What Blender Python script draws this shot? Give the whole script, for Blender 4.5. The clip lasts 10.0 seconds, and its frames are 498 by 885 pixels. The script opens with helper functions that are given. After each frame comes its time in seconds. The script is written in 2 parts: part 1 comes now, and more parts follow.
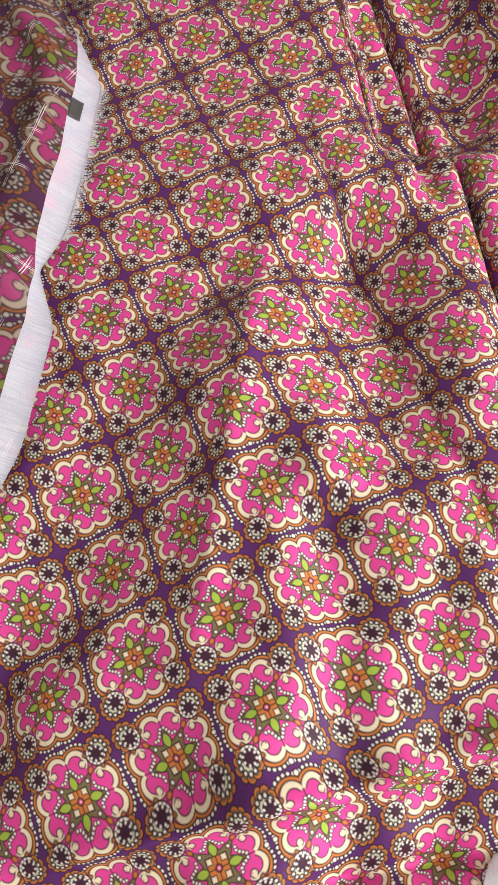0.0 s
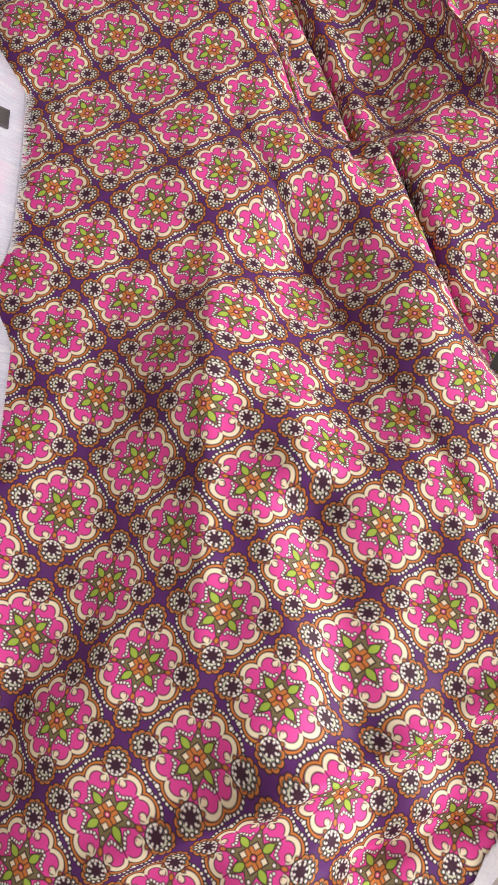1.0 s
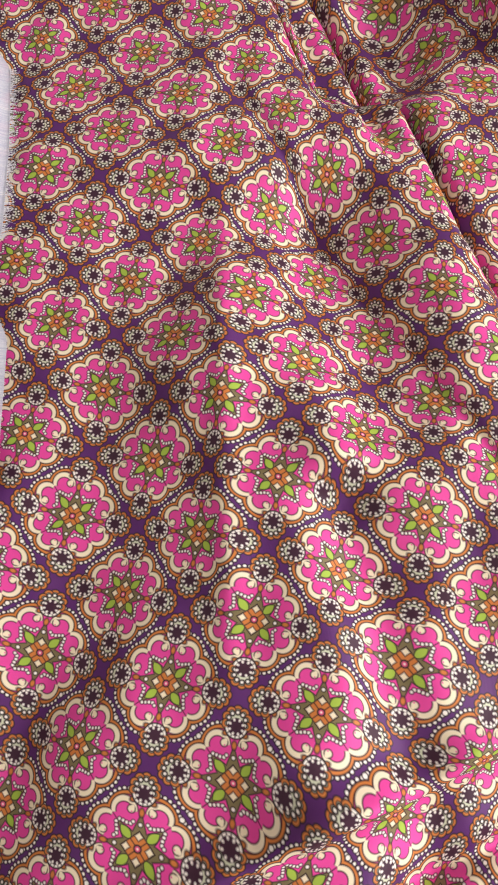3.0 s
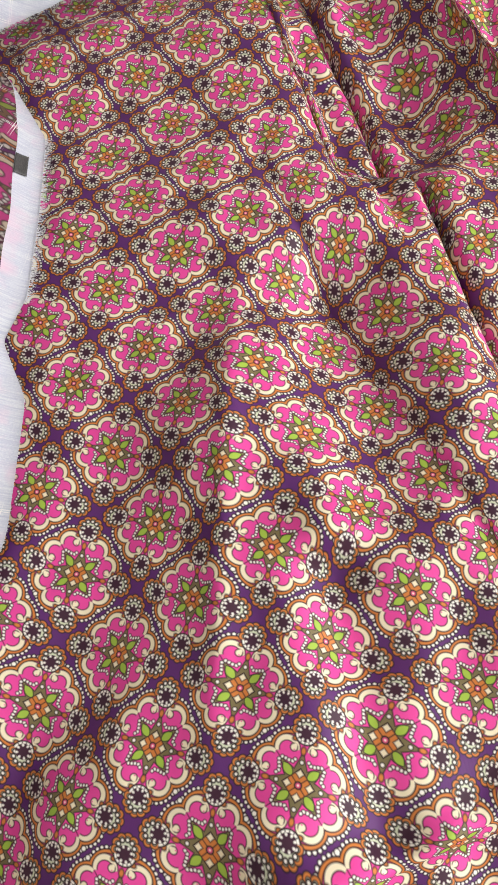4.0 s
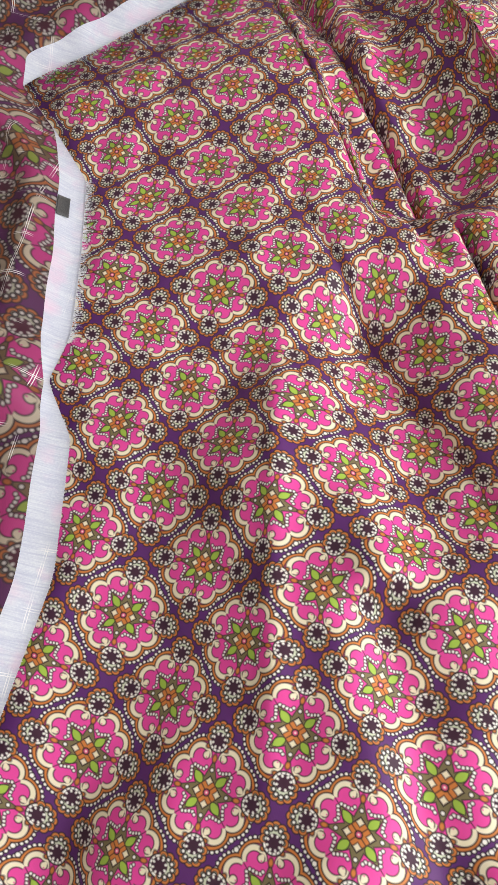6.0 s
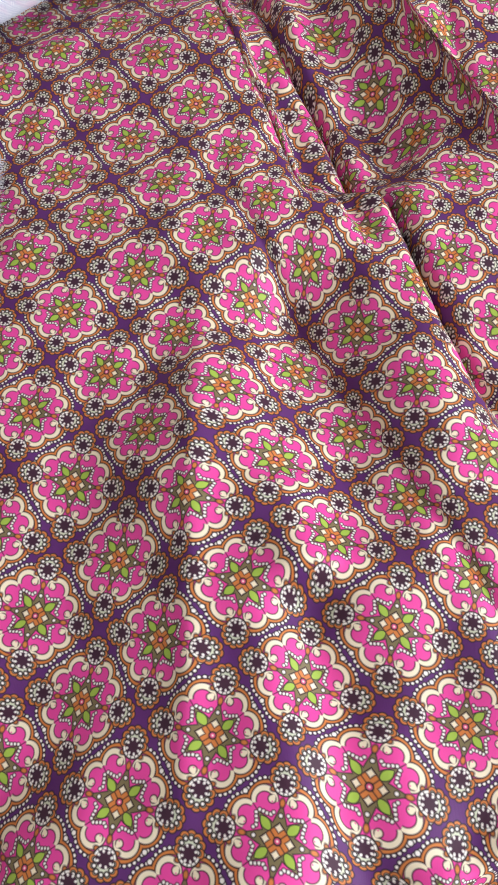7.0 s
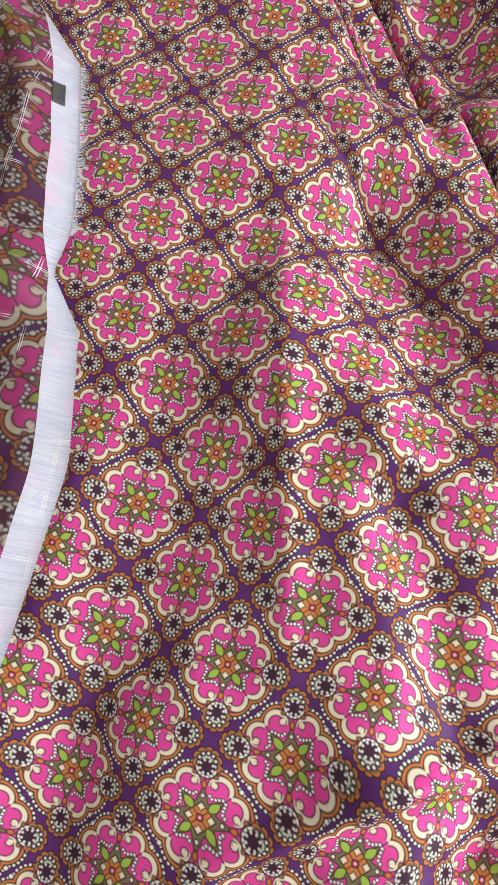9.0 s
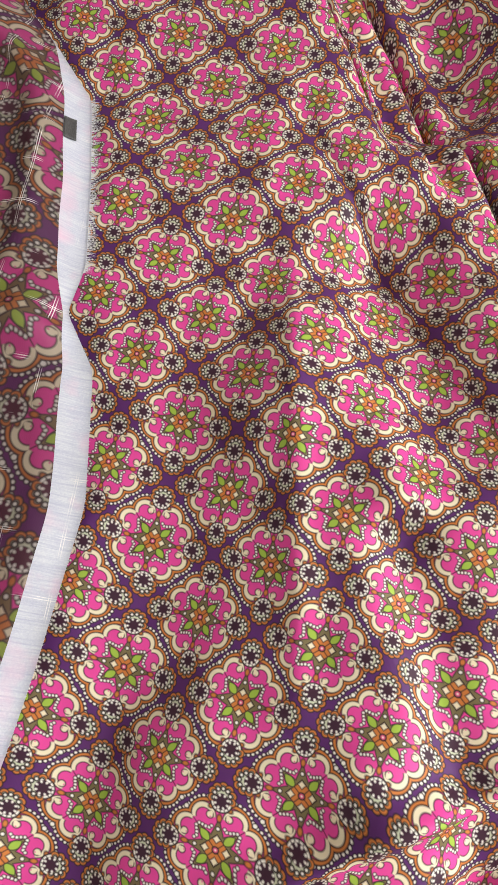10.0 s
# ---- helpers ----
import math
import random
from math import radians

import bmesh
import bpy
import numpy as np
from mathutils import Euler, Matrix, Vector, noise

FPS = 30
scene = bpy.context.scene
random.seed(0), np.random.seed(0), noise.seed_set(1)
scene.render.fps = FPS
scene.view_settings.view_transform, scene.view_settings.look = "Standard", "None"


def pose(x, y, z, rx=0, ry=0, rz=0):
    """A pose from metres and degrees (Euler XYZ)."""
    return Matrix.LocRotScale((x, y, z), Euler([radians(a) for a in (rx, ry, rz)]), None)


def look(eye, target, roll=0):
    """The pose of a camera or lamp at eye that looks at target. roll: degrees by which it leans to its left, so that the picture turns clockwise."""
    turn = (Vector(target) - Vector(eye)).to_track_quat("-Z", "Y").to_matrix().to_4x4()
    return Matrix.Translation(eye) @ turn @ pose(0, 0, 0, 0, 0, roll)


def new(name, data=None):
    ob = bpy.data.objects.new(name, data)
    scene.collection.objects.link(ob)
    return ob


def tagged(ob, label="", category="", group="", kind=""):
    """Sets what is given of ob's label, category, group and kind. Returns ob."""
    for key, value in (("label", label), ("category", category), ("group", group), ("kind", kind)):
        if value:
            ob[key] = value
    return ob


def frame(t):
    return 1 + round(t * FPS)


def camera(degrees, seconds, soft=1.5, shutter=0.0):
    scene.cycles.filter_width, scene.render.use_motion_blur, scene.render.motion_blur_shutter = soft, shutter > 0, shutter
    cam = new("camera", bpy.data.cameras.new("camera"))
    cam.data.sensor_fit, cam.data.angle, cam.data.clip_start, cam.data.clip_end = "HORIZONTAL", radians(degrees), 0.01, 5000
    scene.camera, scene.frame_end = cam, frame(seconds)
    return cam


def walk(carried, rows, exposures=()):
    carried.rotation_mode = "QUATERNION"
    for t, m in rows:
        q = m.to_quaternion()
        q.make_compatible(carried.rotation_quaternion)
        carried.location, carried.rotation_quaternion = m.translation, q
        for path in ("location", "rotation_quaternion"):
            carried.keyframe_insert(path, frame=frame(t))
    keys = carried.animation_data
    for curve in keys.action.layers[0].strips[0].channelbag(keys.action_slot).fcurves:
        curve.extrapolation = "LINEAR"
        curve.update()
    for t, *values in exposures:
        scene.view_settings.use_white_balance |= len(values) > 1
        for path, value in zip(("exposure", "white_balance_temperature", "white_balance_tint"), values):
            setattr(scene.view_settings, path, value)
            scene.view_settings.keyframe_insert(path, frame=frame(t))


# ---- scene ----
# camera-begin
cam = camera(34.24, 10.0, soft=1.6)
PATH = [
    (0, 0.0266, -0.2723, 0.4187, 27.52, 4.77, -0.97),
    (0.5, 0.0337, -0.2455, 0.4178, 26.62, 4.61, -4.09),
    (1, -0.0034, -0.2632, 0.4323, 25.52, 2.49, -8.70),
    (1.5, -0.0340, -0.2788, 0.4238, 24.33, 1.92, -12.46),
    (2, -0.0107, -0.2735, 0.4246, 24.04, 1.62, -14.19),
    (2.5, -0.0055, -0.2702, 0.4178, 24.23, 2.11, -13.15),
    (3, -0.0151, -0.2451, 0.3976, 24.88, 3.46, -11.00),
    (3.2, -0.0075, -0.2378, 0.4028, 25.33, 4.12, -10.16),
    (4.5, 0.0204, -0.2339, 0.4249, 27.67, 6.50, -6.72),
    (5, 0.0018, -0.2330, 0.4297, 28.52, 7.03, -6.31),
    (5.2, -0.0035, -0.2274, 0.4285, 28.74, 7.13, -6.31),
    (6.3, -0.0075, -0.2274, 0.4165, 29.28, 5.48, -8.24),
    (6.5, 0.0006, -0.2269, 0.4096, 28.95, 5.21, -8.78),
    (7, 0.0198, -0.2208, 0.3990, 28.20, 4.74, -9.78),
    (7.5, 0.0104, -0.2241, 0.3992, 27.46, 4.40, -10.05),
    (8, 0.0051, -0.2258, 0.3998, 26.60, 4.13, -9.61),
    (8.5, -0.0022, -0.2287, 0.4003, 25.47, 4.01, -8.95),
    (9, -0.0339, -0.2437, 0.4204, 23.75, 4.35, -8.75),
    (9.5, -0.0457, -0.2288, 0.4479, 22.96, 4.24, -8.66),
    (10, -0.0379, -0.2145, 0.4501, 22.15, 3.84, -8.83),
]
# stops, kelvin and tint as the picture drifts on the way
LIGHT = [(0, 0.15, 6750, 11), (1.5, 0.11, 6750, 14), (2.5, 0.11, 6750, 14), (4.5, 0.18, 6450, 3), (6.5, 0.15, 6300, 6), (7.5, 0.16, 5850, 13), (8.2, 0.16, 5900, 12), (9.5, 0.15, 6450, 4), (10, 0.13, 6600, 4)]
walk(cam, [(t, pose(x, y, z, rx, ry, rz)) for t, x, y, z, rx, ry, rz in PATH], exposures=LIGHT)

# ---------------------------------------------------------------- light
world = bpy.data.worlds.new("world")
scene.world = world
world.use_nodes = True
sky = world.node_tree.nodes.new("ShaderNodeTexSky")
sky.sky_type, sky.sun_disc = "NISHITA", False
sky.sun_elevation, sky.sun_rotation = radians(35), radians(75)
world.node_tree.links.new(sky.outputs[0], world.node_tree.nodes["Background"].inputs[0])
world.node_tree.nodes["Background"].inputs[1].default_value = 0.12


def area_lamp(name, place, target, width, height, watts, colour):
    data = bpy.data.lights.new(name, "AREA")
    data.shape, data.size, data.size_y, data.energy, data.color = "RECTANGLE", width, height, watts, colour
    ob = new(name, data)
    ob.matrix_world = look(place, target)
    return ob


# Light falls from the right; the window it comes through is assumed.
area_lamp("assumed_window_light", (2.05, -0.55, 0.98), (0.0, -0.05, 0.0), 1.5, 1.2, 60.0, (1.0, 0.98, 0.96))
# Added overhead fill that lifts the left side; no known ceiling lamp.
area_lamp("unseen_overhead_fill", (-0.35, -0.9, 1.76), (-0.35, -0.9, 0.0), 0.6, 1.2, 3.2, (1.0, 0.98, 0.96))


# ---------------------------------------------------------------- materials
class Num:
    """A value in a node tree; sums and products of such values become Math nodes."""

    def __init__(self, tree, sock):
        self.tree, self.sock = tree, sock

    def op(self, kind, *others, clamp=False):
        node = self.tree.nodes.new("ShaderNodeMath")
        node.operation, node.use_clamp = kind, clamp
        for slot, value in zip(node.inputs, (self, *others)):
            if isinstance(value, Num):
                self.tree.links.new(value.sock, slot)
            else:
                slot.default_value = value
        return Num(self.tree, node.outputs[0])

    def __add__(self, o):
        return self.op("ADD", o)

    def __sub__(self, o):
        return self.op("SUBTRACT", o)

    def __mul__(self, o):
        return self.op("MULTIPLY", o)

    def mad(self, a, b, clamp=False):
        return self.op("MULTIPLY_ADD", a, b, clamp=clamp)

    def low(self, o):
        return self.op("MINIMUM", o)

    def high(self, o):
        return self.op("MAXIMUM", o)


def material(name):
    m = bpy.data.materials.new(name)
    m.use_nodes = True
    return m, m.node_tree, m.node_tree.nodes["Principled BSDF"]


def set_inputs(node, **values):
    for key, value in values.items():
        node.inputs[key.replace("_", " ")].default_value = value


def mix(tree, fac, a, b, blend="MIX"):
    node = tree.nodes.new("ShaderNodeMix")
    node.data_type, node.blend_type = "RGBA", blend
    for index, value in ((0, fac), (6, a), (7, b)):
        if isinstance(value, Num):
            tree.links.new(value.sock, node.inputs[index])
        elif hasattr(value, "is_linked"):
            tree.links.new(value, node.inputs[index])
        else:
            node.inputs[index].default_value = value
    return node.outputs[2]


def noise_value(tree, coords, scale, detail=3.0, rough=0.5):
    node = tree.nodes.new("ShaderNodeTexNoise")
    set_inputs(node, Scale=scale, Detail=detail, Roughness=rough)
    tree.links.new(coords, node.inputs["Vector"])
    return Num(tree, node.outputs["Fac"])


SOFT = 0.014
INK = (0.024, 0.013, 0.016, 1)


class Print:
    """The medallion print, drawn layer by layer in one eighth of the tile, which is mirrored to fill it."""

    def __init__(self, tree, uv, colours):
        self.tree, self.col = tree, colours
        split = tree.nodes.new("ShaderNodeSeparateXYZ")
        tree.links.new(uv, split.inputs[0])
        a, b = (Num(tree, split.outputs[k]).op("ADD", 0.5).op("FRACT").op("SUBTRACT", 0.5).op("ABSOLUTE").op("MULTIPLY", 0.970) for k in (0, 1))
        self.x, self.y = a.high(b), a.low(b)
        join = tree.nodes.new("ShaderNodeCombineXYZ")
        tree.links.new(self.x.sock, join.inputs[0])
        tree.links.new(self.y.sock, join.inputs[1])
        self.p = join.outputs[0]
        self.out = colours["ground"]

    def dist(self, x, y):
        node = self.tree.nodes.new("ShaderNodeVectorMath")
        node.operation = "DISTANCE"
        self.tree.links.new(self.p, node.inputs[0])
        node.inputs[1].default_value = (x, y, 0)
        return Num(self.tree, node.outputs["Value"])

    def oval(self, x, y, rx, ry, turn=0.0):
        node = self.tree.nodes.new("ShaderNodeMapping")
        node.vector_type = "TEXTURE"
        node.inputs["Location"].default_value = (x, y, 0)
        node.inputs["Rotation"].default_value = (0, 0, radians(turn))
        node.inputs["Scale"].default_value = (rx, ry, 1)
        self.tree.links.new(self.p, node.inputs["Vector"])
        size = self.tree.nodes.new("ShaderNodeVectorMath")
        size.operation = "LENGTH"
        self.tree.links.new(node.outputs[0], size.inputs[0])
        return Num(self.tree, size.outputs["Value"]).mad(min(rx, ry), -min(rx, ry))

    def lay(self, d, colour, grow=0.0, within=None):
        mask = d.mad(-1 / SOFT, grow / SOFT + 0.5, clamp=True)
        if within is not None:
            mask = mask * within
        self.out = mix(self.tree, mask, self.out, self.col.get(colour, INK))

    def inked(self, d, colour, line=0.010, grow=0.0, within=None):
        self.lay(d, "ink", grow + line * 1.2, within)
        self.lay(d, colour, grow, within)

    def dot(self, x, y, r, colour="white", line=0.009):
        self.inked(self.dist(x, y), colour, line, r)


def medallion(tree, uv, colours):
    pr = Print(tree, uv, colours)
    x, y = pr.x, pr.y

    def ring(cx, cy, r, angle):
        return cx + r * math.cos(radians(angle)), cy + r * math.sin(radians(angle))

    # beads along the lobes, a large one where two lobes meet
    for angle in (-23, -10, 3, 16, 29, 42, 55):
        pr.dot(*ring(0.267, 0.105, 0.194, angle), 0.0128)
    pr.dot(0.443, 0.0, 0.019)
    # orange border and pink field
    lobe = pr.dist(0.267, 0.105)
    inner = x - 0.30
    pr.inked((lobe - 0.174).low(inner), "orange", 0.009)
    pr.inked((lobe - 0.140).low(inner), "pink", 0.009)
    # cream scroll, thick in the middle, with its curled end
    arc = (pr.dist(0.298, 0.095) - 0.0925).op("ABSOLUTE")
    reach = x.mad(0.86, -0.2563).op("ADD", y.mad(0.51, -0.0485))
    keep = reach.mad(70.0, 1.6, clamp=True)
    swell = arc - reach.mad(0.065, 0.016)
    pr.inked(swell, "cream", 0.009, 0.0, keep)
    pr.dot(0.274, 0.150, 0.0270, "cream", 0.009)
    pr.lay(pr.dist(0.281, 0.174), "cream", 0.0145)
    pr.lay(pr.dist(0.257, 0.140), "pink", 0.0060)
    # eight-pointed olive star with leaves along the axes
    off = (x - y) * 0.7071
    slant = (x + y) * 0.7071
    arm = y - x.mad(-0.36, 0.094)
    point = off - slant.mad(-0.36, 0.098)
    star = arm.low(point)
    pr.inked(star, "olive", 0.008)
    for dx, dy, r in ((0.262, 0.018, 0.0115), (0.236, 0.036, 0.0115), (0.209, 0.052, 0.0120), (0.186, 0.074, 0.0120), (0.186, 0.102, 0.0110)):
        pr.dot(dx, dy, r, "white", 0.0075)
    leaf = x - 0.155
    pr.inked(y - (leaf * leaf).mad(-8.4, 0.0335), "green", 0.008)
    pr.dot(0.135, 0.135, 0.0135, "white", 0.008)
    pr.inked(pr.oval(0.204, 0.204, 0.027, 0.017, 45), "orange", 0.008)
    pr.lay(y.high(x - 0.325).high(x.mad(-1.0, 0.29)), "ink", 0.004)
    # centre: orange block with pale corner squares
    pr.inked(x - 0.092, "orange", 0.008)
    pr.inked((y.op("MULTIPLY", -1.0) + 0.047).high(x - 0.090), "cream", 0.008)
    pr.lay(y.high(x - 0.092), "ink", 0.0045)
    pr.dot(0, 0, 0.021, "rose", 0.012)
    pr.lay(pr.dist(0, 0), "white", 0.007)
    # corner flower: scalloped fan with beads, pale blocks towards the medallion and a dark star
    for angle in (45, 9, -27, -63):
        cx, cy = ring(0.343, 0.343, 0.090, angle)
        pr.inked(pr.oval(cx, cy, 0.038, 0.036, angle), "orange", 0.009)
    cx, cy = ring(0.326, 0.326, 0.108, -90)
    pr.inked(pr.oval(cx, cy, 0.027, 0.017, -72), "orange", 0.009)
    for angle in (45, 9, -27, -63):
        cx, cy = ring(0.343, 0.343, 0.080, angle)
        pr.inked(pr.oval(cx, cy, 0.020, 0.017, angle), "mint", 0.007)
    pr.lay(pr.dist(0.343, 0.343), "mint", 0.070)
    for angle in (45, 9, -27, -63):
        pr.dot(*ring(0.343, 0.343, 0.075, angle), 0.0115, "white", 0.012)
    heart = pr.dist(0.312, 0.312)
    inward = (x + y).mad(-40.0, 24.6, clamp=True)
    pr.inked(heart, "white", 0.012, 0.092, inward)
    for angle in (-135, -110, -85):
        pr.lay(pr.oval(*ring(0.312, 0.312, 0.082, angle), 0.014, 0.0050, angle), "ink")
    pr.lay(heart, "ink", 0.074)
    pr.lay(heart, "plum", 0.069)
    for angle in (22, -23, -68, -113):
        pr.lay(pr.oval(*ring(0.312, 0.312, 0.061, angle), 0.012, 0.0095, angle), "white")
    return pr.out


FACE = {
    "ground": (0.104, 0.022, 0.150, 1), "orange": (0.62, 0.21, 0.05, 1), "pink": (0.78, 0.068, 0.350, 1), "cream": (0.86, 0.76, 0.57, 1),
    "white": (0.88, 0.85, 0.80, 1), "olive": (0.195, 0.160, 0.075, 1), "green": (0.36, 0.52, 0.070, 1), "rose": (0.74, 0.12, 0.26, 1),
    "mint": (0.62, 0.66, 0.50, 1), "plum": (0.050, 0.014, 0.034, 1),
}


def faded(colour, amount, veil):
    return tuple(c + (v - c) * amount for c, v in zip(colour[:3], veil)) + (1,)


BACK = {key: faded(value, 0.66, (0.045, 0.008, 0.014)) for key, value in FACE.items()}


def printed_cloth(name, colours, rough, sheen):
    m, tree, bsdf = material(name)
    uv = tree.nodes.new("ShaderNodeUVMap").outputs[0]
    flat = medallion(tree, uv, colours)
    tone = noise_value(tree, uv, 1.3, 4.0)
    grain = noise_value(tree, uv, 60.0, 2.0)
    flat = mix(tree, (tone * grain).mad(0.9, 0.0), flat, (0.5, 0.4, 0.42, 1), "SOFT_LIGHT")
    tree.links.new(flat, bsdf.inputs["Base Color"])
    weave = tree.nodes.new("ShaderNodeTexWave")
    set_inputs(weave, Scale=34.0, Distortion=2.5, Detail=2.0)
    weave.bands_direction = "DIAGONAL"
    tree.links.new(uv, weave.inputs["Vector"])
    relief = Num(tree, weave.outputs["Fac"]) * 0.10 + noise_value(tree, uv, 9.0, 4.0) * 0.8
    bump = tree.nodes.new("ShaderNodeBump")
    set_inputs(bump, Strength=0.12, Distance=0.002)
    tree.links.new(relief.sock, bump.inputs["Height"])
    tree.links.new(bump.outputs[0], bsdf.inputs["Normal"])
    set_inputs(bsdf, Roughness=rough, Sheen_Weight=sheen, Sheen_Roughness=0.4)
    bsdf.inputs["Specular IOR Level"].default_value = 0.30
    return m


def plain_cloth(name, colour, stain, rough=0.75, scale=30.0, ribs=0.0):
    m, tree, bsdf = material(name)
    uv = tree.nodes.new("ShaderNodeUVMap").outputs[0]
    tone = noise_value(tree, uv, scale * 0.08, 4.0)
    thread = noise_value(tree, uv, scale, 3.0)
    base = mix(tree, (tone * thread).mad(2.2, -0.25, clamp=True), colour, stain)
    if ribs:
        stretch = tree.nodes.new("ShaderNodeMapping")
        stretch.inputs["Scale"].default_value = (0.35, 9.0, 1.0)
        tree.links.new(uv, stretch.inputs["Vector"])
        rib = noise_value(tree, stretch.outputs[0], 3.2, 5.0, 0.7)
        base = mix(tree, rib.mad(3.4, -1.45, clamp=True), base, stain)
        blush = noise_value(tree, uv, 1.6, 3.0)
        base = mix(tree, blush.mad(3.0, -1.55, clamp=True), base, (0.70, 0.46, 0.60, 1))
        thread = thread + rib * ribs
    tree.links.new(base, bsdf.inputs["Base Color"])
    bump = tree.nodes.new("ShaderNodeBump")
    set_inputs(bump, Strength=0.2, Distance=0.001)
    tree.links.new(thread.sock, bump.inputs["Height"])
    tree.links.new(bump.outputs[0], bsdf.inputs["Normal"])
    set_inputs(bsdf, Roughness=rough, Sheen_Weight=0.1)
    return m


def lurex_threads(tree, metres):
    """Mask of the silver threads: triple lines in a check, on a second layer of coordinates in metres."""
    split = tree.nodes.new("ShaderNodeSeparateXYZ")
    tree.links.new(metres, split.inputs[0])
    out = None
    for axis, gap, where in ((0, 0.034, 0.3), (1, 0.036, 0.55)):
        base = Num(tree, split.outputs[axis]).mad(1 / gap, where).op("FRACT") - 0.5
        band = (base.op("ABSOLUTE")).mad(-60.0, 3.4, clamp=True)
        lines = base.mad(26.0, 0.0).op("FRACT").op("SUBTRACT", 0.5).op("ABSOLUTE").mad(-9.0, 1.9, clamp=True)
        both = band * lines
        out = both if out is None else out.high(both)
    broken = noise_value(tree, metres, 42.0, 2.0).mad(9.0, -4.7, clamp=True)
    return out * broken


def add_lurex(mat):
    tree = mat.node_tree
    bsdf = tree.nodes["Principled BSDF"]
    layer = tree.nodes.new("ShaderNodeUVMap")
    layer.uv_map = "Metres"
    mask = lurex_threads(tree, layer.outputs[0])
    old = bsdf.inputs["Base Color"].links[0].from_socket
    tree.links.new(mix(tree, mask, old, (0.86, 0.83, 0.84, 1)), bsdf.inputs["Base Color"])
    tree.links.new((mask * 0.75).sock, bsdf.inputs["Metallic"])
    return mat


CLOTH_FACE = printed_cloth("printed_satin_face", FACE, 0.58, 0.0)
CLOTH_SHEER = add_lurex(printed_cloth("printed_sheer_lurex", BACK, 0.55, 0.0))
WHITE_EDGE = plain_cloth("white_selvage", (0.74, 0.73, 0.78, 1), (0.55, 0.53, 0.62, 1))
WHITE_LUREX = add_lurex(plain_cloth("white_lurex_selvage", (0.66, 0.66, 0.71, 1), (0.42, 0.42, 0.56, 1), ribs=1.5))


# ---------------------------------------------------------------- how the cloth lies
PITCH = 0.055
BASE = (-0.0129, 0.0892, -0.0099, 20.9920, 0.9438, 1.0144)  # place of one medallion, turn of the print, stretch
FOLDS = []


def fold(start, end, height, width, taken, lean, past):
    """A fold of the cloth along a line: its height and width, the cloth it takes up, its lean and how it goes on past its end."""
    FOLDS.append((*start, *end, height, width, taken, lean, past))


fold((0.0028, 0.0892), (-0.0479, -0.1933), height=0.0040, width=0.0088, taken=-0.0010, lean=0.0018, past=-0.45)
fold((-0.0542, 0.0050), (0.0895, -0.0932), height=0.0233, width=0.1279, taken=0.0042, lean=0.0027, past=0.63)
fold((0.0691, 0.1236), (0.0690, -0.0677), height=-0.0324, width=0.0469, taken=0.0047, lean=0.0013, past=0.35)
fold((-0.0532, -0.0271), (-0.1420, -0.1619), height=-0.0133, width=0.0373, taken=0.0022, lean=-0.0039, past=1.34)
fold((0.0333, 0.2098), (0.1352, -0.1692), height=-0.0039, width=0.0080, taken=0.0051, lean=-0.0018, past=2.82)
fold((0.0369, -0.1547), (-0.0181, -0.2373), height=0.0119, width=0.0506, taken=0.0017, lean=0.0048, past=-0.44)
fold((0.2081, 0.0479), (0.2349, -0.4175), height=-0.0287, width=0.0541, taken=0.0027, lean=0.0050, past=1.29)
fold((-0.1492, 0.3590), (0.0806, 0.3576), height=0.0077, width=0.0559, taken=-0.0035, lean=-0.0058, past=1.46)
fold((0.1149, 0.0570), (0.1396, -0.0039), height=0.0010, width=0.0283, taken=0.0003, lean=-0.0021, past=2.15)
fold((0.0059, 0.1223), (0.0644, 0.2740), height=0.0132, width=0.1062, taken=0.0084, lean=0.0104, past=1.28)
fold((-0.1188, -0.1710), (-0.0421, -0.2528), height=0.0081, width=0.0540, taken=0.0005, lean=0.0029, past=1.96)
fold((0.0393, -0.0280), (0.0398, -0.0923), height=0.0090, width=0.0193, taken=-0.0010, lean=-0.0020, past=-1.37)
fold((0.0291, -0.2076), (0.0836, -0.2236), height=0.0047, width=0.0261, taken=0.0030, lean=0.0058, past=0.49)
fold((-0.1048, -0.2686), (0.0861, -0.2346), height=0.0105, width=0.0116, taken=0.0066, lean=0.0064, past=0.84)
fold((0.1716, 0.2771), (0.1481, 0.1838), height=-0.0114, width=0.0556, taken=0.0030, lean=0.0021, past=-0.56)
fold((0.0166, -0.3826), (0.1407, -0.2354), height=-0.0069, width=0.0556, taken=0.0112, lean=-0.0093, past=0.86)
fold((0.1773, -0.0023), (0.1344, 0.3580), height=-0.0226, width=0.0118, taken=0.0209, lean=-0.0003, past=0.93)
fold((0.1651, 0.1993), (0.1500, 0.3614), height=-0.0207, width=0.0166, taken=-0.0202, lean=0.0037, past=0.89)
fold((0.1305, 0.1392), (0.1113, 0.3847), height=-0.0182, width=0.0106, taken=-0.0038, lean=-0.0094, past=1.02)
fold((0.1018, 0.1763), (0.0892, 0.2827), height=-0.0088, width=0.0087, taken=0.0172, lean=0.0008, past=1.33)
fold((0.2576, 0.1886), (0.2149, 0.3421), height=0.0270, width=0.0141, taken=0.0314, lean=-0.0069, past=0.95)
fold((0.2304, 0.2356), (0.2378, 0.3484), height=-0.0057, width=0.0078, taken=0.0021, lean=0.0004, past=0.99)
fold((0.0099, -0.2879), (0.0896, -0.2749), height=-0.0129, width=0.0101, taken=0.0077, lean=-0.0010, past=0.91)


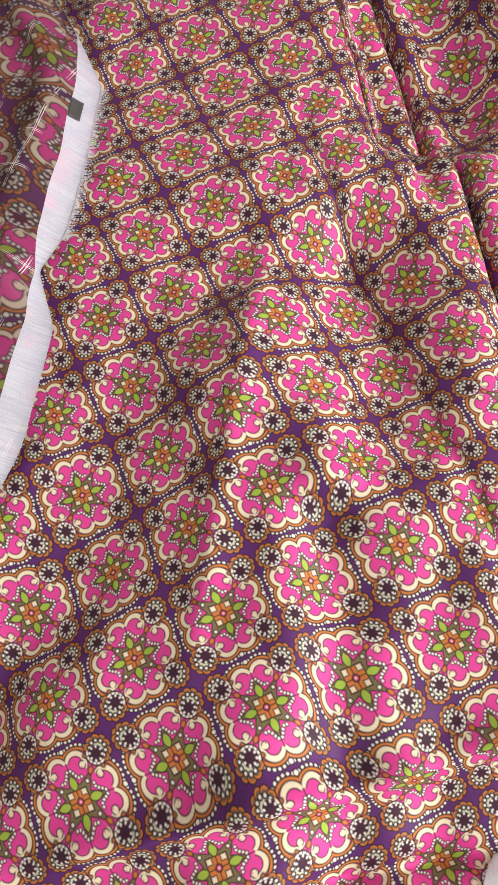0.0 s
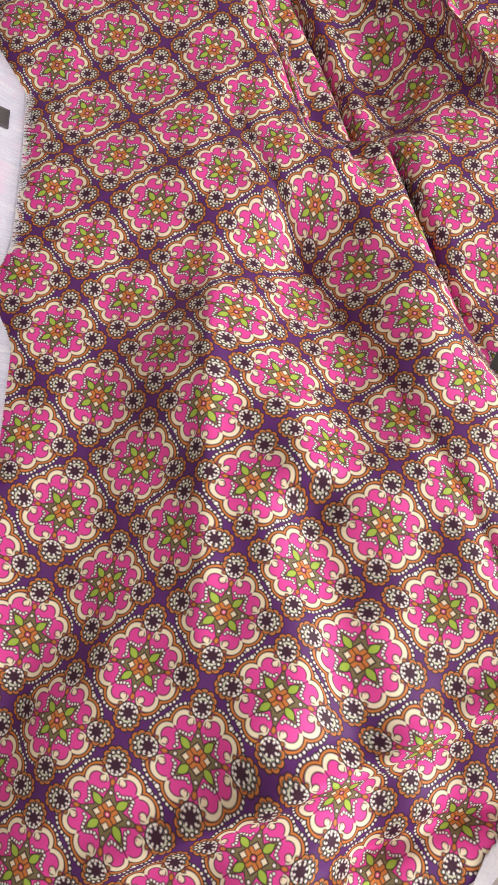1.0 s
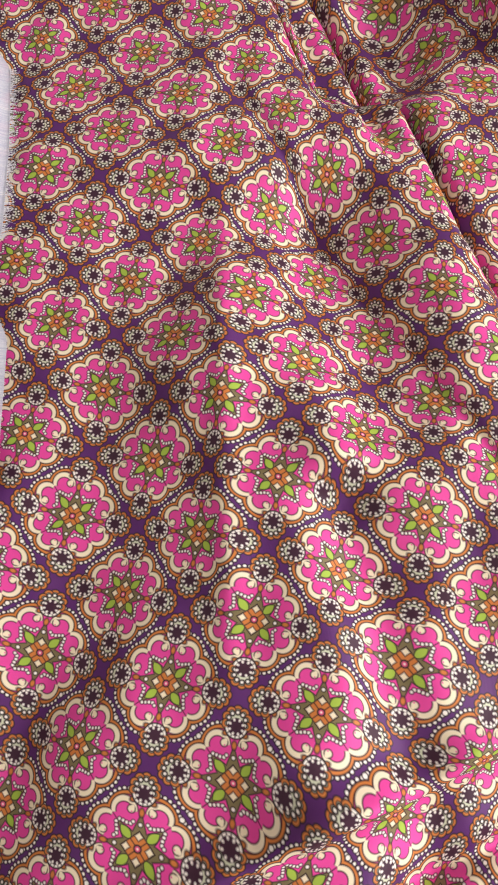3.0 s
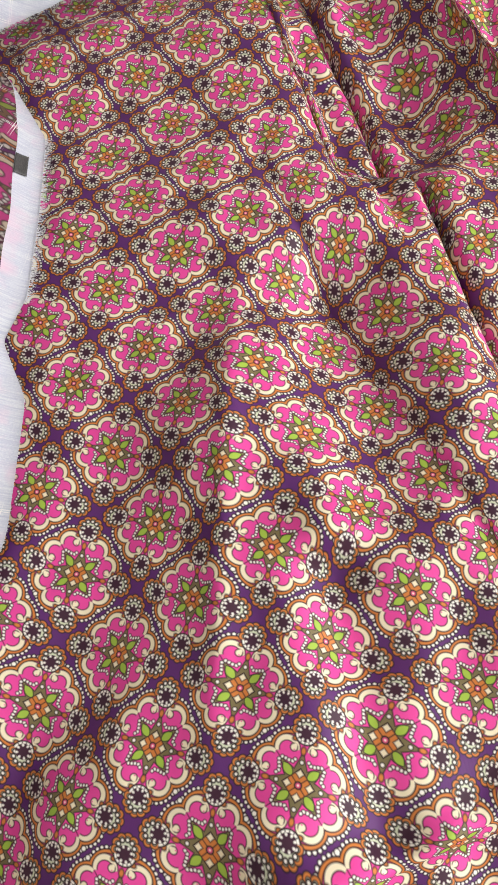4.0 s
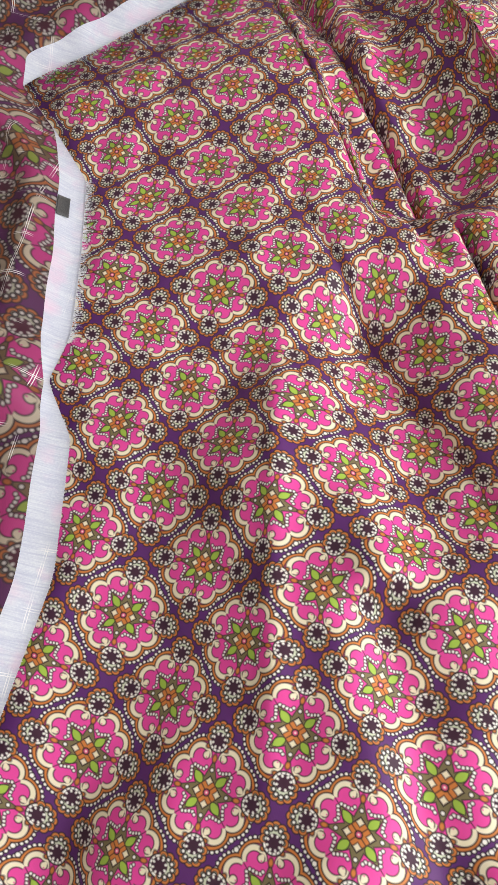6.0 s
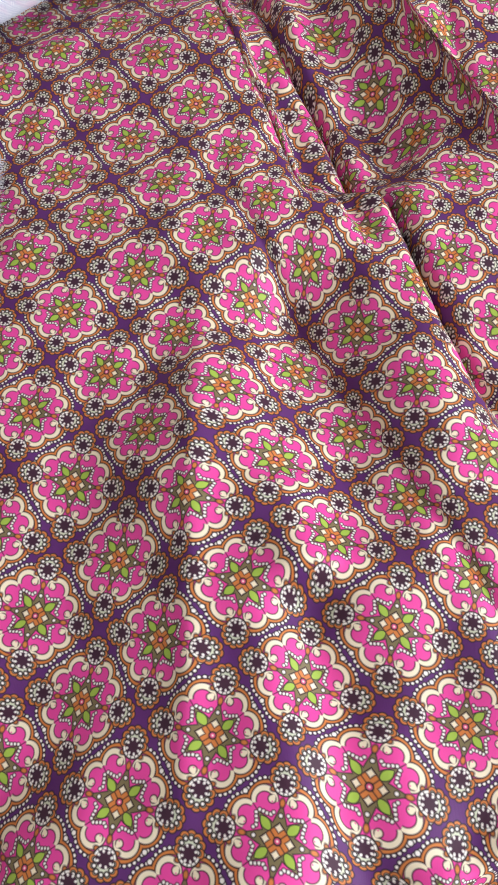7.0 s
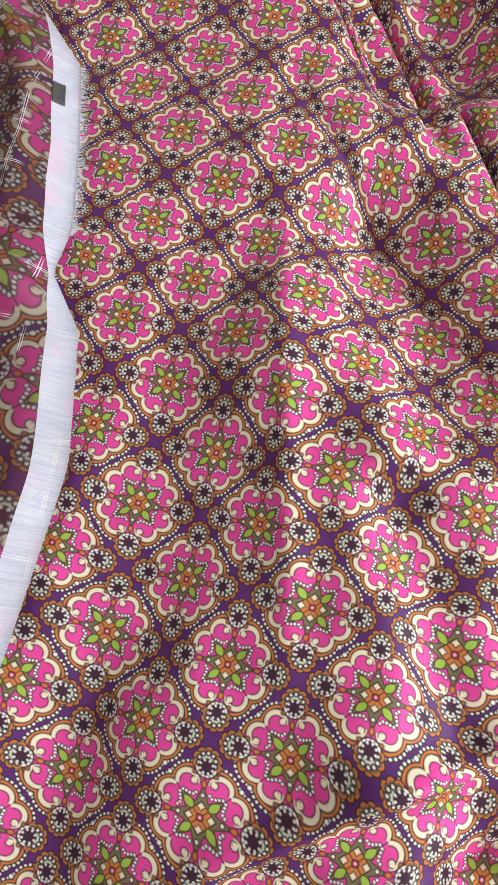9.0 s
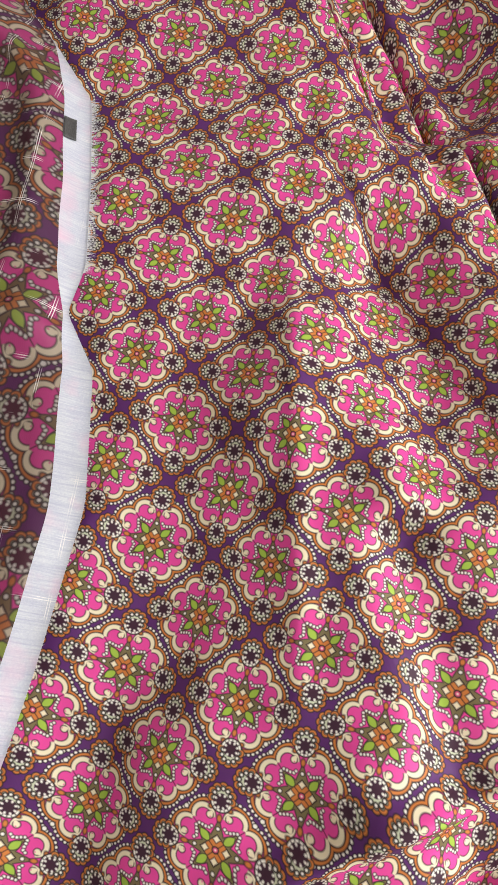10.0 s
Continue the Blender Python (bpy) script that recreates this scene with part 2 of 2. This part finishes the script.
def smooth(t):
    t = np.clip(t, 0, 1)
    return t * t * (3 - 2 * t)


def lie(u, v, base, folds):
    """Where a point of the cloth lies: u, v metres along the print's rows and columns."""
    u, v = np.asarray(u, float), np.asarray(v, float)
    turn = np.radians(base[3])
    x = base[0] + base[4] * u * np.cos(turn) + base[5] * v * np.sin(turn)
    y = base[1] + base[4] * u * np.sin(turn) - base[5] * v * np.cos(turn)
    z = np.full(x.shape, float(base[2]))
    for x0, y0, x1, y1, height, width, taken, lean, past in folds:
        dx, dy = x1 - x0, y1 - y0
        length = np.hypot(dx, dy)
        dx, dy = dx / length, dy / length
        nx, ny = dy, -dx
        a = ((x - x0) * dx + (y - y0) * dy) / length
        s = ((x - x0) * nx + (y - y0) * ny) / width
        env = smooth(a / 0.35 + 0.5) * (1 - (1 - past) * smooth((a - 1) / 0.35 + 0.5))
        bell = np.exp(-s * s)
        z = z + height * env * bell
        side = -taken * 0.5 * env * (1 + np.tanh(s)) + lean * env * bell
        x, y = x + side * nx, y + side * ny
    return x, y, z


# ---------------------------------------------------------------- building helpers
def mesh_object(name, verts, faces, mats, uvs=None, parent=None, label="", index=None, thick=0.0, flat=False, metres=None):
    """One mesh from generated points; uvs are one pair a vertex."""
    me = bpy.data.meshes.new(name)
    me.from_pydata([tuple(map(float, p)) for p in verts], [], faces)
    for m in mats:
        me.materials.append(m)
    if uvs is not None:
        layer = me.uv_layers.new(name="UVMap")
        corner = np.empty(len(me.loops), dtype=np.int32)
        me.loops.foreach_get("vertex_index", corner)
        layer.data.foreach_set("uv", np.asarray(uvs, dtype=np.float32)[corner].ravel())
    if metres is not None:
        layer = me.uv_layers.new(name="Metres")
        layer.data.foreach_set("uv", np.asarray(metres, dtype=np.float32)[corner].ravel())
    if index is not None:
        me.polygons.foreach_set("material_index", np.asarray(index, dtype=np.int32))
    me.polygons.foreach_set("use_smooth", np.full(len(me.polygons), not flat))
    me.update()
    ob = new(name, me)
    if parent is not None:
        ob.parent = parent
    if label:
        ob["label"] = label
    if thick:
        solid = ob.modifiers.new("thickness", "SOLIDIFY")
        solid.thickness, solid.offset = thick, -1.0
    return ob


def sheet(nu, nv):
    """Faces of a grid of nu by nv points, the first index running slowest."""
    k = np.arange(nu * nv).reshape(nu, nv)
    return np.stack([k[:-1, :-1], k[1:, :-1], k[1:, 1:], k[:-1, 1:]], -1).reshape(-1, 4).tolist()


def part(name, bm, mat, parent, label=""):
    me = bpy.data.meshes.new(name)
    bm.to_mesh(me)
    bm.free()
    me.materials.append(mat)
    ob = new(name, me)
    ob.parent = parent
    if label:
        ob["label"] = label
    return ob


def box_mesh(x0, y0, z0, x1, y1, z1, bevel=0.0):
    bm = bmesh.new()
    bmesh.ops.create_cube(bm, size=1.0, matrix=Matrix.LocRotScale(((x0 + x1) / 2, (y0 + y1) / 2, (z0 + z1) / 2), None, (x1 - x0, y1 - y0, z1 - z0)))
    if bevel:
        bmesh.ops.bevel(bm, geom=bm.edges[:], offset=bevel, segments=2, affect="EDGES")
    return bm


def whole(name, bm, mat):
    me = bpy.data.meshes.new(name)
    bm.to_mesh(me)
    bm.free()
    me.materials.append(mat)
    return new(name, me)


# ---------------------------------------------------------------- the room, an unseen shell closed round the table
def wall_paint(name, colour):
    m, tree, bsdf = material(name)
    where = tree.nodes.new("ShaderNodeTexCoord").outputs["Object"]
    tone = noise_value(tree, where, 1.5, 5.0)
    tree.links.new(mix(tree, tone.mad(0.6, 0.0), colour, tuple(c * 0.8 for c in colour[:3]) + (1,)), bsdf.inputs["Base Color"])
    set_inputs(bsdf, Roughness=0.8)
    return m


PAINT = wall_paint("wall_paint", (0.72, 0.70, 0.67, 1))
FLOOR_Z, TOP_Z = -0.80, 1.80
for name, size in (("floor", (-2.1, -2.1, FLOOR_Z - 0.1, 2.25, 2.1, FLOOR_Z)), ("ceiling", (-2.1, -2.1, TOP_Z, 2.25, 2.1, TOP_Z + 0.1)),
                   ("wall_west", (-2.1, -2.1, FLOOR_Z, -2.0, 2.1, TOP_Z)), ("wall_north", (-2.0, 2.0, FLOOR_Z, 2.15, 2.1, TOP_Z)),
                   ("wall_south", (-2.0, -2.1, FLOOR_Z, 2.15, -2.0, TOP_Z))):
    tagged(whole(name, box_mesh(*size), PAINT), "pale painted plain surface closing the shop room", "room shell", kind="structure")
# Opening added where the side light enters; no window is known here.
east = tagged(new("wall_east"), "unseen pale wall with an assumed wide window opening", "wall", kind="structure")
for size in ((2.15, -2.1, FLOOR_Z, 2.25, -1.40, TOP_Z), (2.15, 0.40, FLOOR_Z, 2.25, 2.1, TOP_Z), (2.15, -1.40, FLOOR_Z, 2.25, 0.40, 0.25), (2.15, -1.40, 1.70, 2.25, 0.40, TOP_Z)):
    part("wall_panel", box_mesh(*size), PAINT, east)

# ---------------------------------------------------------------- the table
TABLE_Z = -0.045


def bleached_wood(name):
    m, tree, bsdf = material(name)
    where = tree.nodes.new("ShaderNodeTexCoord").outputs["Object"]
    stretch = tree.nodes.new("ShaderNodeMapping")
    stretch.inputs["Scale"].default_value = (6.0, 55.0, 20.0)
    stretch.inputs["Rotation"].default_value = (0, 0, radians(-12))
    tree.links.new(where, stretch.inputs["Vector"])
    streak = noise_value(tree, stretch.outputs[0], 3.0, 6.0, 0.65)
    tree.links.new(mix(tree, streak.mad(2.2, -0.6, clamp=True), (0.62, 0.57, 0.57, 1), (0.30, 0.26, 0.25, 1)), bsdf.inputs["Base Color"])
    set_inputs(bsdf, Roughness=0.45)
    return m


WOOD = bleached_wood("bleached_wood")
table = tagged(new("cutting_table"), "grey bleached wooden cutting table under the cloths", "table")
part("tabletop", box_mesh(-1.1, -0.75, TABLE_Z - 0.04, 1.1, 0.95, TABLE_Z, 0.004), WOOD, table)
for x in (-1.0, 1.0):
    for y in (-0.65, 0.85):
        part("leg", box_mesh(x - 0.035, y - 0.035, FLOOR_Z, x + 0.035, y + 0.035, TABLE_Z - 0.04, 0.004), WOOD, table)

# ---------------------------------------------------------------- the spread cloth
cloth = tagged(new("printed_fabric"), "purple satin with pink medallion print, spread in soft folds", "fabric")
RIGHT_V = (-0.500, -0.190, -0.028, 0.002, 0.030, 0.052, 0.080, 0.114, 0.134, 0.160, 0.162, 0.188, 0.212, 0.238, 0.266, 0.310, 0.362, 0.404, 0.414, 0.422, 0.428, 0.445, 0.520)
RIGHT_U = (0.760, 0.550, 0.396, 0.374, 0.316, 0.300, 0.276, 0.246, 0.216, 0.180, 0.168, 0.150, 0.134, 0.120, 0.106, 0.076, 0.016, -0.030, -0.048, -0.074, -0.102, -0.170, -0.400)


def spread_cloth():
    nu, nv = 420, 560
    v = np.linspace(-0.44, 0.51, nv)[None, :] * np.ones((nu, 1))
    right = np.interp(v, RIGHT_V, RIGHT_U)
    lean = np.gradient(right, axis=1) / np.gradient(v, axis=1)
    u = -0.42 + (right + 0.42) * (1 - (1 - np.linspace(0, 1, nu)[:, None]) ** 1.4)
    x, y, z = lie(u, v, BASE, FOLDS)
    rng = np.random.RandomState(4)
    for _ in range(26):
        a, k = rng.uniform(0, math.pi), rng.uniform(60, 190)
        z = z + 0.00022 * np.sin(k * (x * math.cos(a) + y * math.sin(a)) + rng.uniform(0, 6.3))
    z = np.maximum(z, TABLE_Z + 0.003)
    verts = np.stack([x, y, z], -1).reshape(-1, 3)
    uvs = np.stack([u / PITCH, v / PITCH], -1).reshape(-1, 2)
    faces = sheet(nu, nv)
    hem_width = 0.0052 * smooth((0.164 - v) / 0.004) + 0.010 * smooth((v - 0.385) / 0.01)
    edge = ((right - u) / np.sqrt(1 + lean ** 2) < hem_width)[:-1, :-1].reshape(-1)
    main = [q for q, e in zip(faces, edge) if not e]
    hem = [q for q, e in zip(faces, edge) if e]
    mesh_object("printed_face", verts, main, [CLOTH_FACE], uvs, cloth)
    used = sorted({i for q in hem for i in q})
    where = {i: n for n, i in enumerate(used)}
    lift = verts[used] + np.array([0, 0, 0.0006])
    mesh_object("white_edge", lift, [[where[i] for i in q] for q in hem], [WHITE_EDGE], uvs[used], cloth, "white unprinted edge of the fabric", thick=0.0006)


spread_cloth()

# ---------------------------------------------------------------- the sheer second fabric, lying over the first
# its edge, from the far strip over a folded corner and down the near strip
EDGE_T = np.linspace(0, 1, 15)
EDGE_X = (0.050, -0.015, -0.060, -0.100, -0.139, -0.154, -0.131, -0.111, -0.118, -0.127, -0.140, -0.129, -0.141, -0.178, -0.262)
EDGE_Y = (0.462, 0.430, 0.407, 0.384, 0.368, 0.352, 0.303, 0.255, 0.185, 0.115, 0.076, 0.036, -0.052, -0.152, -0.345)
EDGE_Z = (0.030, 0.024, 0.022, 0.022, 0.022, 0.026, 0.019, 0.007, 0.004, 0.004, 0.012, 0.003, 0.002, 0.008, 0.014)
WAY = (108, 108, 110, 116, 130, 150, 172, 182, 186, 186, 186, 186, 190, 200, 206)
WIDE = (0.019, 0.019, 0.019, 0.019, 0.017, 0.0, 0.0005, 0.018, 0.018, 0.018, 0.0030, 0.019, 0.0215, 0.0225, 0.0225)
SHEER_PITCH = 0.088


def glide(t, knots, values, soft=25):
    """A smooth curve through a few values."""
    fine = np.linspace(knots[0] - 0.05, knots[-1] + 0.05, 900)
    line = np.interp(fine, knots, values)
    k = np.hanning(soft)
    line = np.convolve(np.pad(line, soft // 2, mode="edge"), k / k.sum(), mode="valid")
    return np.interp(t, fine, line)


def sheer_point(t, s):
    """A point of the sheer fabric: t along its edge, s metres in from it."""
    ex, ey, ez = (glide(t, EDGE_T, v) for v in (EDGE_X, EDGE_Y, EDGE_Z))
    way = np.radians(glide(t, EDGE_T, WAY, 61))
    rise = 0.019 * smooth(s / 0.034) + 0.012 * smooth((s - 0.03) / 0.09)
    low = smooth((t - 0.66) / 0.12)
    rise = rise * (1 - 0.45 * low)
    kink = np.exp(-((t - 0.715) / 0.035) ** 2)
    rise = rise + kink * 0.008 * smooth(s / 0.02) * (1 - smooth((s - 0.03) / 0.06))
    ripple = 0.0065 * np.exp(-((s - 0.055 - 0.02 * np.sin(t * 9)) / 0.012) ** 2) * smooth((0.72 - t) / 0.1) + 0.012 * np.exp(-((s - 0.100) / 0.02) ** 2)
    ripple = ripple + 0.0012 * np.sin(t * 95 + s * 40) * smooth(s / 0.02)
    return ex + np.cos(way) * s * 0.97, ey + np.sin(way) * s * 0.97, ez + rise + ripple


sheer = tagged(new("sheer_fabric"), "sheer medallion-print fabric with silver check threads and frayed white selvage", "fabric")


def sheer_fabric():
    nt, ns = 560, 130
    t = np.linspace(0, 1, nt)[:, None] * np.ones((1, ns))
    wide = glide(t, EDGE_T, WIDE, 19)
    k = np.arange(ns)[None, :] * np.ones((nt, 1))
    s = np.where(k <= 20, wide * k / 20, wide + (0.27 - wide) * np.clip((k - 20) / (ns - 21), 0, 1) ** 1.3)
    x, y, z = sheer_point(t, s)
    turn = radians(20)
    ox, oy = -0.171, 0.079
    uvs = np.stack([((x - ox) * math.cos(turn) + (y - oy) * math.sin(turn)) / SHEER_PITCH, ((x - ox) * math.sin(turn) - (y - oy) * math.cos(turn)) / SHEER_PITCH], -1).reshape(-1, 2)
    spin = radians(-16)
    metres = np.stack([x * math.cos(spin) + y * math.sin(spin), y * math.cos(spin) - x * math.sin(spin)], -1).reshape(-1, 2)
    verts = np.stack([x, y, z], -1).reshape(-1, 3)
    rim = (k < 20)[:-1, :-1].reshape(-1)
    faces = sheet(nt, ns)
    for name, chosen, mat, label in (("printed_sheer", ~rim, CLOTH_SHEER, ""), ("white_edge", rim, WHITE_LUREX, "white unprinted selvage with silver threads")):
        mine = [q for q, e in zip(faces, chosen) if e]
        used = sorted({i for q in mine for i in q})
        where = {i: n for n, i in enumerate(used)}
        grid = uvs if mat is CLOTH_SHEER else metres * 30
        mesh_object(name, verts[used], [[where[i] for i in q] for q in mine], [mat], grid[used], sheer, label, metres=metres[used])


sheer_fabric()


def frayed_threads():
    """Loose white threads along the cut edges."""
    rng = np.random.RandomState(11)
    verts, faces = [], []
    for _ in range(900):
        t = rng.choice([rng.uniform(0.04, 0.30), rng.uniform(0.50, 0.655), rng.uniform(0.50, 0.655), rng.uniform(0.76, 0.99)])
        long = rng.uniform(0.0025, 0.0075) if t < 0.7 else rng.uniform(0.0004, 0.0016)
        p = np.array([float(v) for v in sheer_point(np.array(t), np.array(0.003))])
        q = np.array([float(v) for v in sheer_point(np.array(t), np.array(0.0))])
        way = (q - p) / np.linalg.norm(q - p)
        side = np.array([-way[1], way[0], 0])
        bend, sag = rng.normal(0, 0.28), rng.uniform(-0.1, 0.25)
        wide = rng.uniform(0.00008, 0.00022)
        first = len(verts)
        for k in range(4):
            f = k / 3
            c = q - way * 0.001 + way * (long * f + 0.001) + side * bend * long * f * f + np.array([0, 0, 0.0006 - sag * long * f * f])
            verts += [c + side * wide * (1.1 - f), c - side * wide * (1.1 - f)]
        faces += [[first + 2 * k, first + 2 * k + 1, first + 2 * k + 3, first + 2 * k + 2] for k in range(3)]
    mesh_object("frayed_threads", verts, faces, [WHITE_EDGE], np.zeros((len(verts), 2)), sheer, "loose white threads")


frayed_threads()


def sewn_tag():
    """A dark square woven tag on the selvage."""
    verts, n = [], 9
    for a in np.linspace(0.520, 0.539, n):
        for s in np.linspace(0.0105, 0.0178, n):
            verts.append(np.array([float(v) for v in sheer_point(np.array(a), np.array(s))]) + np.array([0.0004, 0, 0.0007]))
    mesh_object("printed_tag", verts, sheet(n, n), [TAG], np.indices((n, n)).reshape(2, -1).T / n, sheer, "dark grey square tag", thick=0.0003)


TAG = plain_cloth("dark_tag", (0.030, 0.028, 0.030, 1), (0.12, 0.11, 0.11, 1), 0.6, 12.0)
sewn_tag()


# ---------------------------------------------------------------- other fabrics beside the first
def check_print(name):
    """Black and cream checks, the cream ones with a fine key pattern."""
    m, tree, bsdf = material(name)
    uv = tree.nodes.new("ShaderNodeUVMap").outputs[0]
    check = tree.nodes.new("ShaderNodeTexChecker")
    set_inputs(check, Scale=1.0, Color1=(0.022, 0.022, 0.024, 1), Color2=(1, 1, 1, 1))
    tree.links.new(uv, check.inputs["Vector"])
    fine = tree.nodes.new("ShaderNodeTexBrick")
    set_inputs(fine, Scale=7.0, Color1=(0.66, 0.63, 0.50, 1), Color2=(0.58, 0.56, 0.44, 1), Mortar=(0.30, 0.29, 0.23, 1))
    fine.inputs["Mortar Size"].default_value = 0.03
    tree.links.new(uv, fine.inputs["Vector"])
    tree.links.new(mix(tree, Num(tree, check.outputs["Fac"]), fine.outputs["Color"], (0.020, 0.021, 0.024, 1)), bsdf.inputs["Base Color"])
    set_inputs(bsdf, Roughness=0.4)
    return m


def floral_print(name):
    m, tree, bsdf = material(name)
    uv = tree.nodes.new("ShaderNodeUVMap").outputs[0]
    blot = noise_value(tree, uv, 0.75, 3.0, 0.5).mad(9.0, -4.5, clamp=True)
    vein = noise_value(tree, uv, 3.0, 4.0)
    dark = mix(tree, vein, (0.045, 0.012, 0.060, 1), (0.22, 0.07, 0.22, 1))
    tree.links.new(mix(tree, blot, (0.66, 0.60, 0.60, 1), dark), bsdf.inputs["Base Color"])
    set_inputs(bsdf, Roughness=0.5)
    return m


def side_fabric(name, label, mat, x0, y0, x1, y1, z, turn, cell, seed, folds=0.004):
    """A layer of cloth lying flat with slack waves."""
    n = 90
    a, b = np.meshgrid(np.linspace(0, 1, n), np.linspace(0, 1, n), indexing="ij")
    px, py = (x1 - x0) * a, (y1 - y0) * b
    rng = np.random.RandomState(seed)
    pz = np.zeros_like(px)
    for _ in range(6):
        k, way = rng.uniform(25, 80), rng.uniform(0, 3.1)
        pz = pz + folds * 0.4 * np.sin(k * (px * math.cos(way) + py * math.sin(way)) + rng.uniform(0, 6))
    c, s = math.cos(radians(turn)), math.sin(radians(turn))
    verts = np.stack([x0 + px * c - py * s, y0 + px * s + py * c, z + pz], -1).reshape(-1, 3)
    uvs = np.stack([px / cell, py / cell], -1).reshape(-1, 2)
    root = tagged(new(name), label, "fabric")
    mesh_object("printed_face", verts, sheet(n, n), [mat], uvs, root, thick=0.0007)
    return root


CHECK, FLORAL = check_print("check_print"), floral_print("floral_print")
checks = side_fabric("check_fabric", "black and cream checked fabric with scribbled lettering beside the satin", CHECK, 0.140, -0.020, 0.46, 0.205, -0.036, -14, 0.031, 3, 0.0006)
side_fabric("floral_fabric", "white fabric with dark purple flower blots beside the checks", FLORAL, 0.195, 0.190, 0.62, 0.50, -0.029, -14, 0.024, 5, 0.005)


def ribbon(name, points, wide, mat, root, label="", turn=0.0, thick=0.0002):
    """A narrow strip of cloth along a soft curve."""
    pts = [Vector(p) for p in points]
    n = 40
    verts, uvs = [], []
    for k in range(n + 1):
        f = k / n * (len(pts) - 1)
        i = min(int(f), len(pts) - 2)
        p0, p1, p2, p3 = (pts[min(max(i + d, 0), len(pts) - 1)] for d in (-1, 0, 1, 2))
        h = f - i
        p = 0.5 * ((2 * p1) + (p2 - p0) * h + (2 * p0 - 5 * p1 + 4 * p2 - p3) * h * h + (3 * p1 - p0 - 3 * p2 + p3) * h ** 3)
        tangent = (p2 - p1).normalized()
        side = tangent.cross(Vector((math.sin(turn), 0, math.cos(turn)))).normalized()
        verts += [p + side * wide / 2, p - side * wide / 2]
        uvs += [(k, 0), (k, 1)]
    mesh_object(name, verts, [[2 * k, 2 * k + 1, 2 * k + 3, 2 * k + 2] for k in range(n)], [mat], uvs, root, label, thick=thick, flat=True)


BLACK = plain_cloth("black_tape", (0.020, 0.020, 0.022, 1), (0.05, 0.05, 0.05, 1), 0.35)
tape = tagged(new("loose_selvage_tape"), "looped strip of white selvage lying on the floral fabric", "tape")
ribbon("white_tape", ((0.247, 0.155, -0.022), (0.258, 0.172, -0.014), (0.272, 0.196, -0.012), (0.280, 0.228, -0.016), (0.276, 0.262, -0.022)), 0.008, WHITE_EDGE, tape)
ribbon("black_edge", ((0.226, 0.147, -0.0335), (0.262, 0.138, -0.030), (0.300, 0.128, -0.030), (0.340, 0.118, -0.033)), 0.020, BLACK, checks, "black folded edge of the checked fabric")
hang = tagged(new("label_tag"), "black folded fabric label with pale lettering bars beside the satin", "label")
ribbon("label_body", ((0.176, -0.012, -0.020), (0.186, -0.020, -0.019), (0.198, -0.030, -0.022)), 0.022, BLACK, hang)
ribbon("white_tape", ((0.196, -0.006, -0.014), (0.202, -0.018, -0.015), (0.203, -0.034, -0.019), (0.202, -0.050, -0.022)), 0.0045, WHITE_EDGE, hang)

# lettering on the checks that cannot be read: plain strokes
for x, y, length, way in ((0.226, 0.098, 0.010, 80), (0.230, 0.092, 0.012, 100), (0.222, 0.085, 0.009, 60), (0.232, 0.045, 0.013, 95), (0.243, 0.046, 0.013, 85), (0.238, 0.039, 0.010, 10),
                          (0.212, 0.014, 0.014, 70), (0.220, 0.010, 0.010, 130), (0.222, 0.016, 0.010, 40), (0.240, 0.118, 0.009, 15)):
    dx, dy = math.cos(radians(way)) * length / 2, math.sin(radians(way)) * length / 2
    ribbon("letter_stroke", ((x - dx, y - dy, -0.0348), (x, y, -0.0346), (x + dx, y + dy, -0.0348)), 0.0028 if length > 0.0095 else 0.0012, WHITE_EDGE, checks)
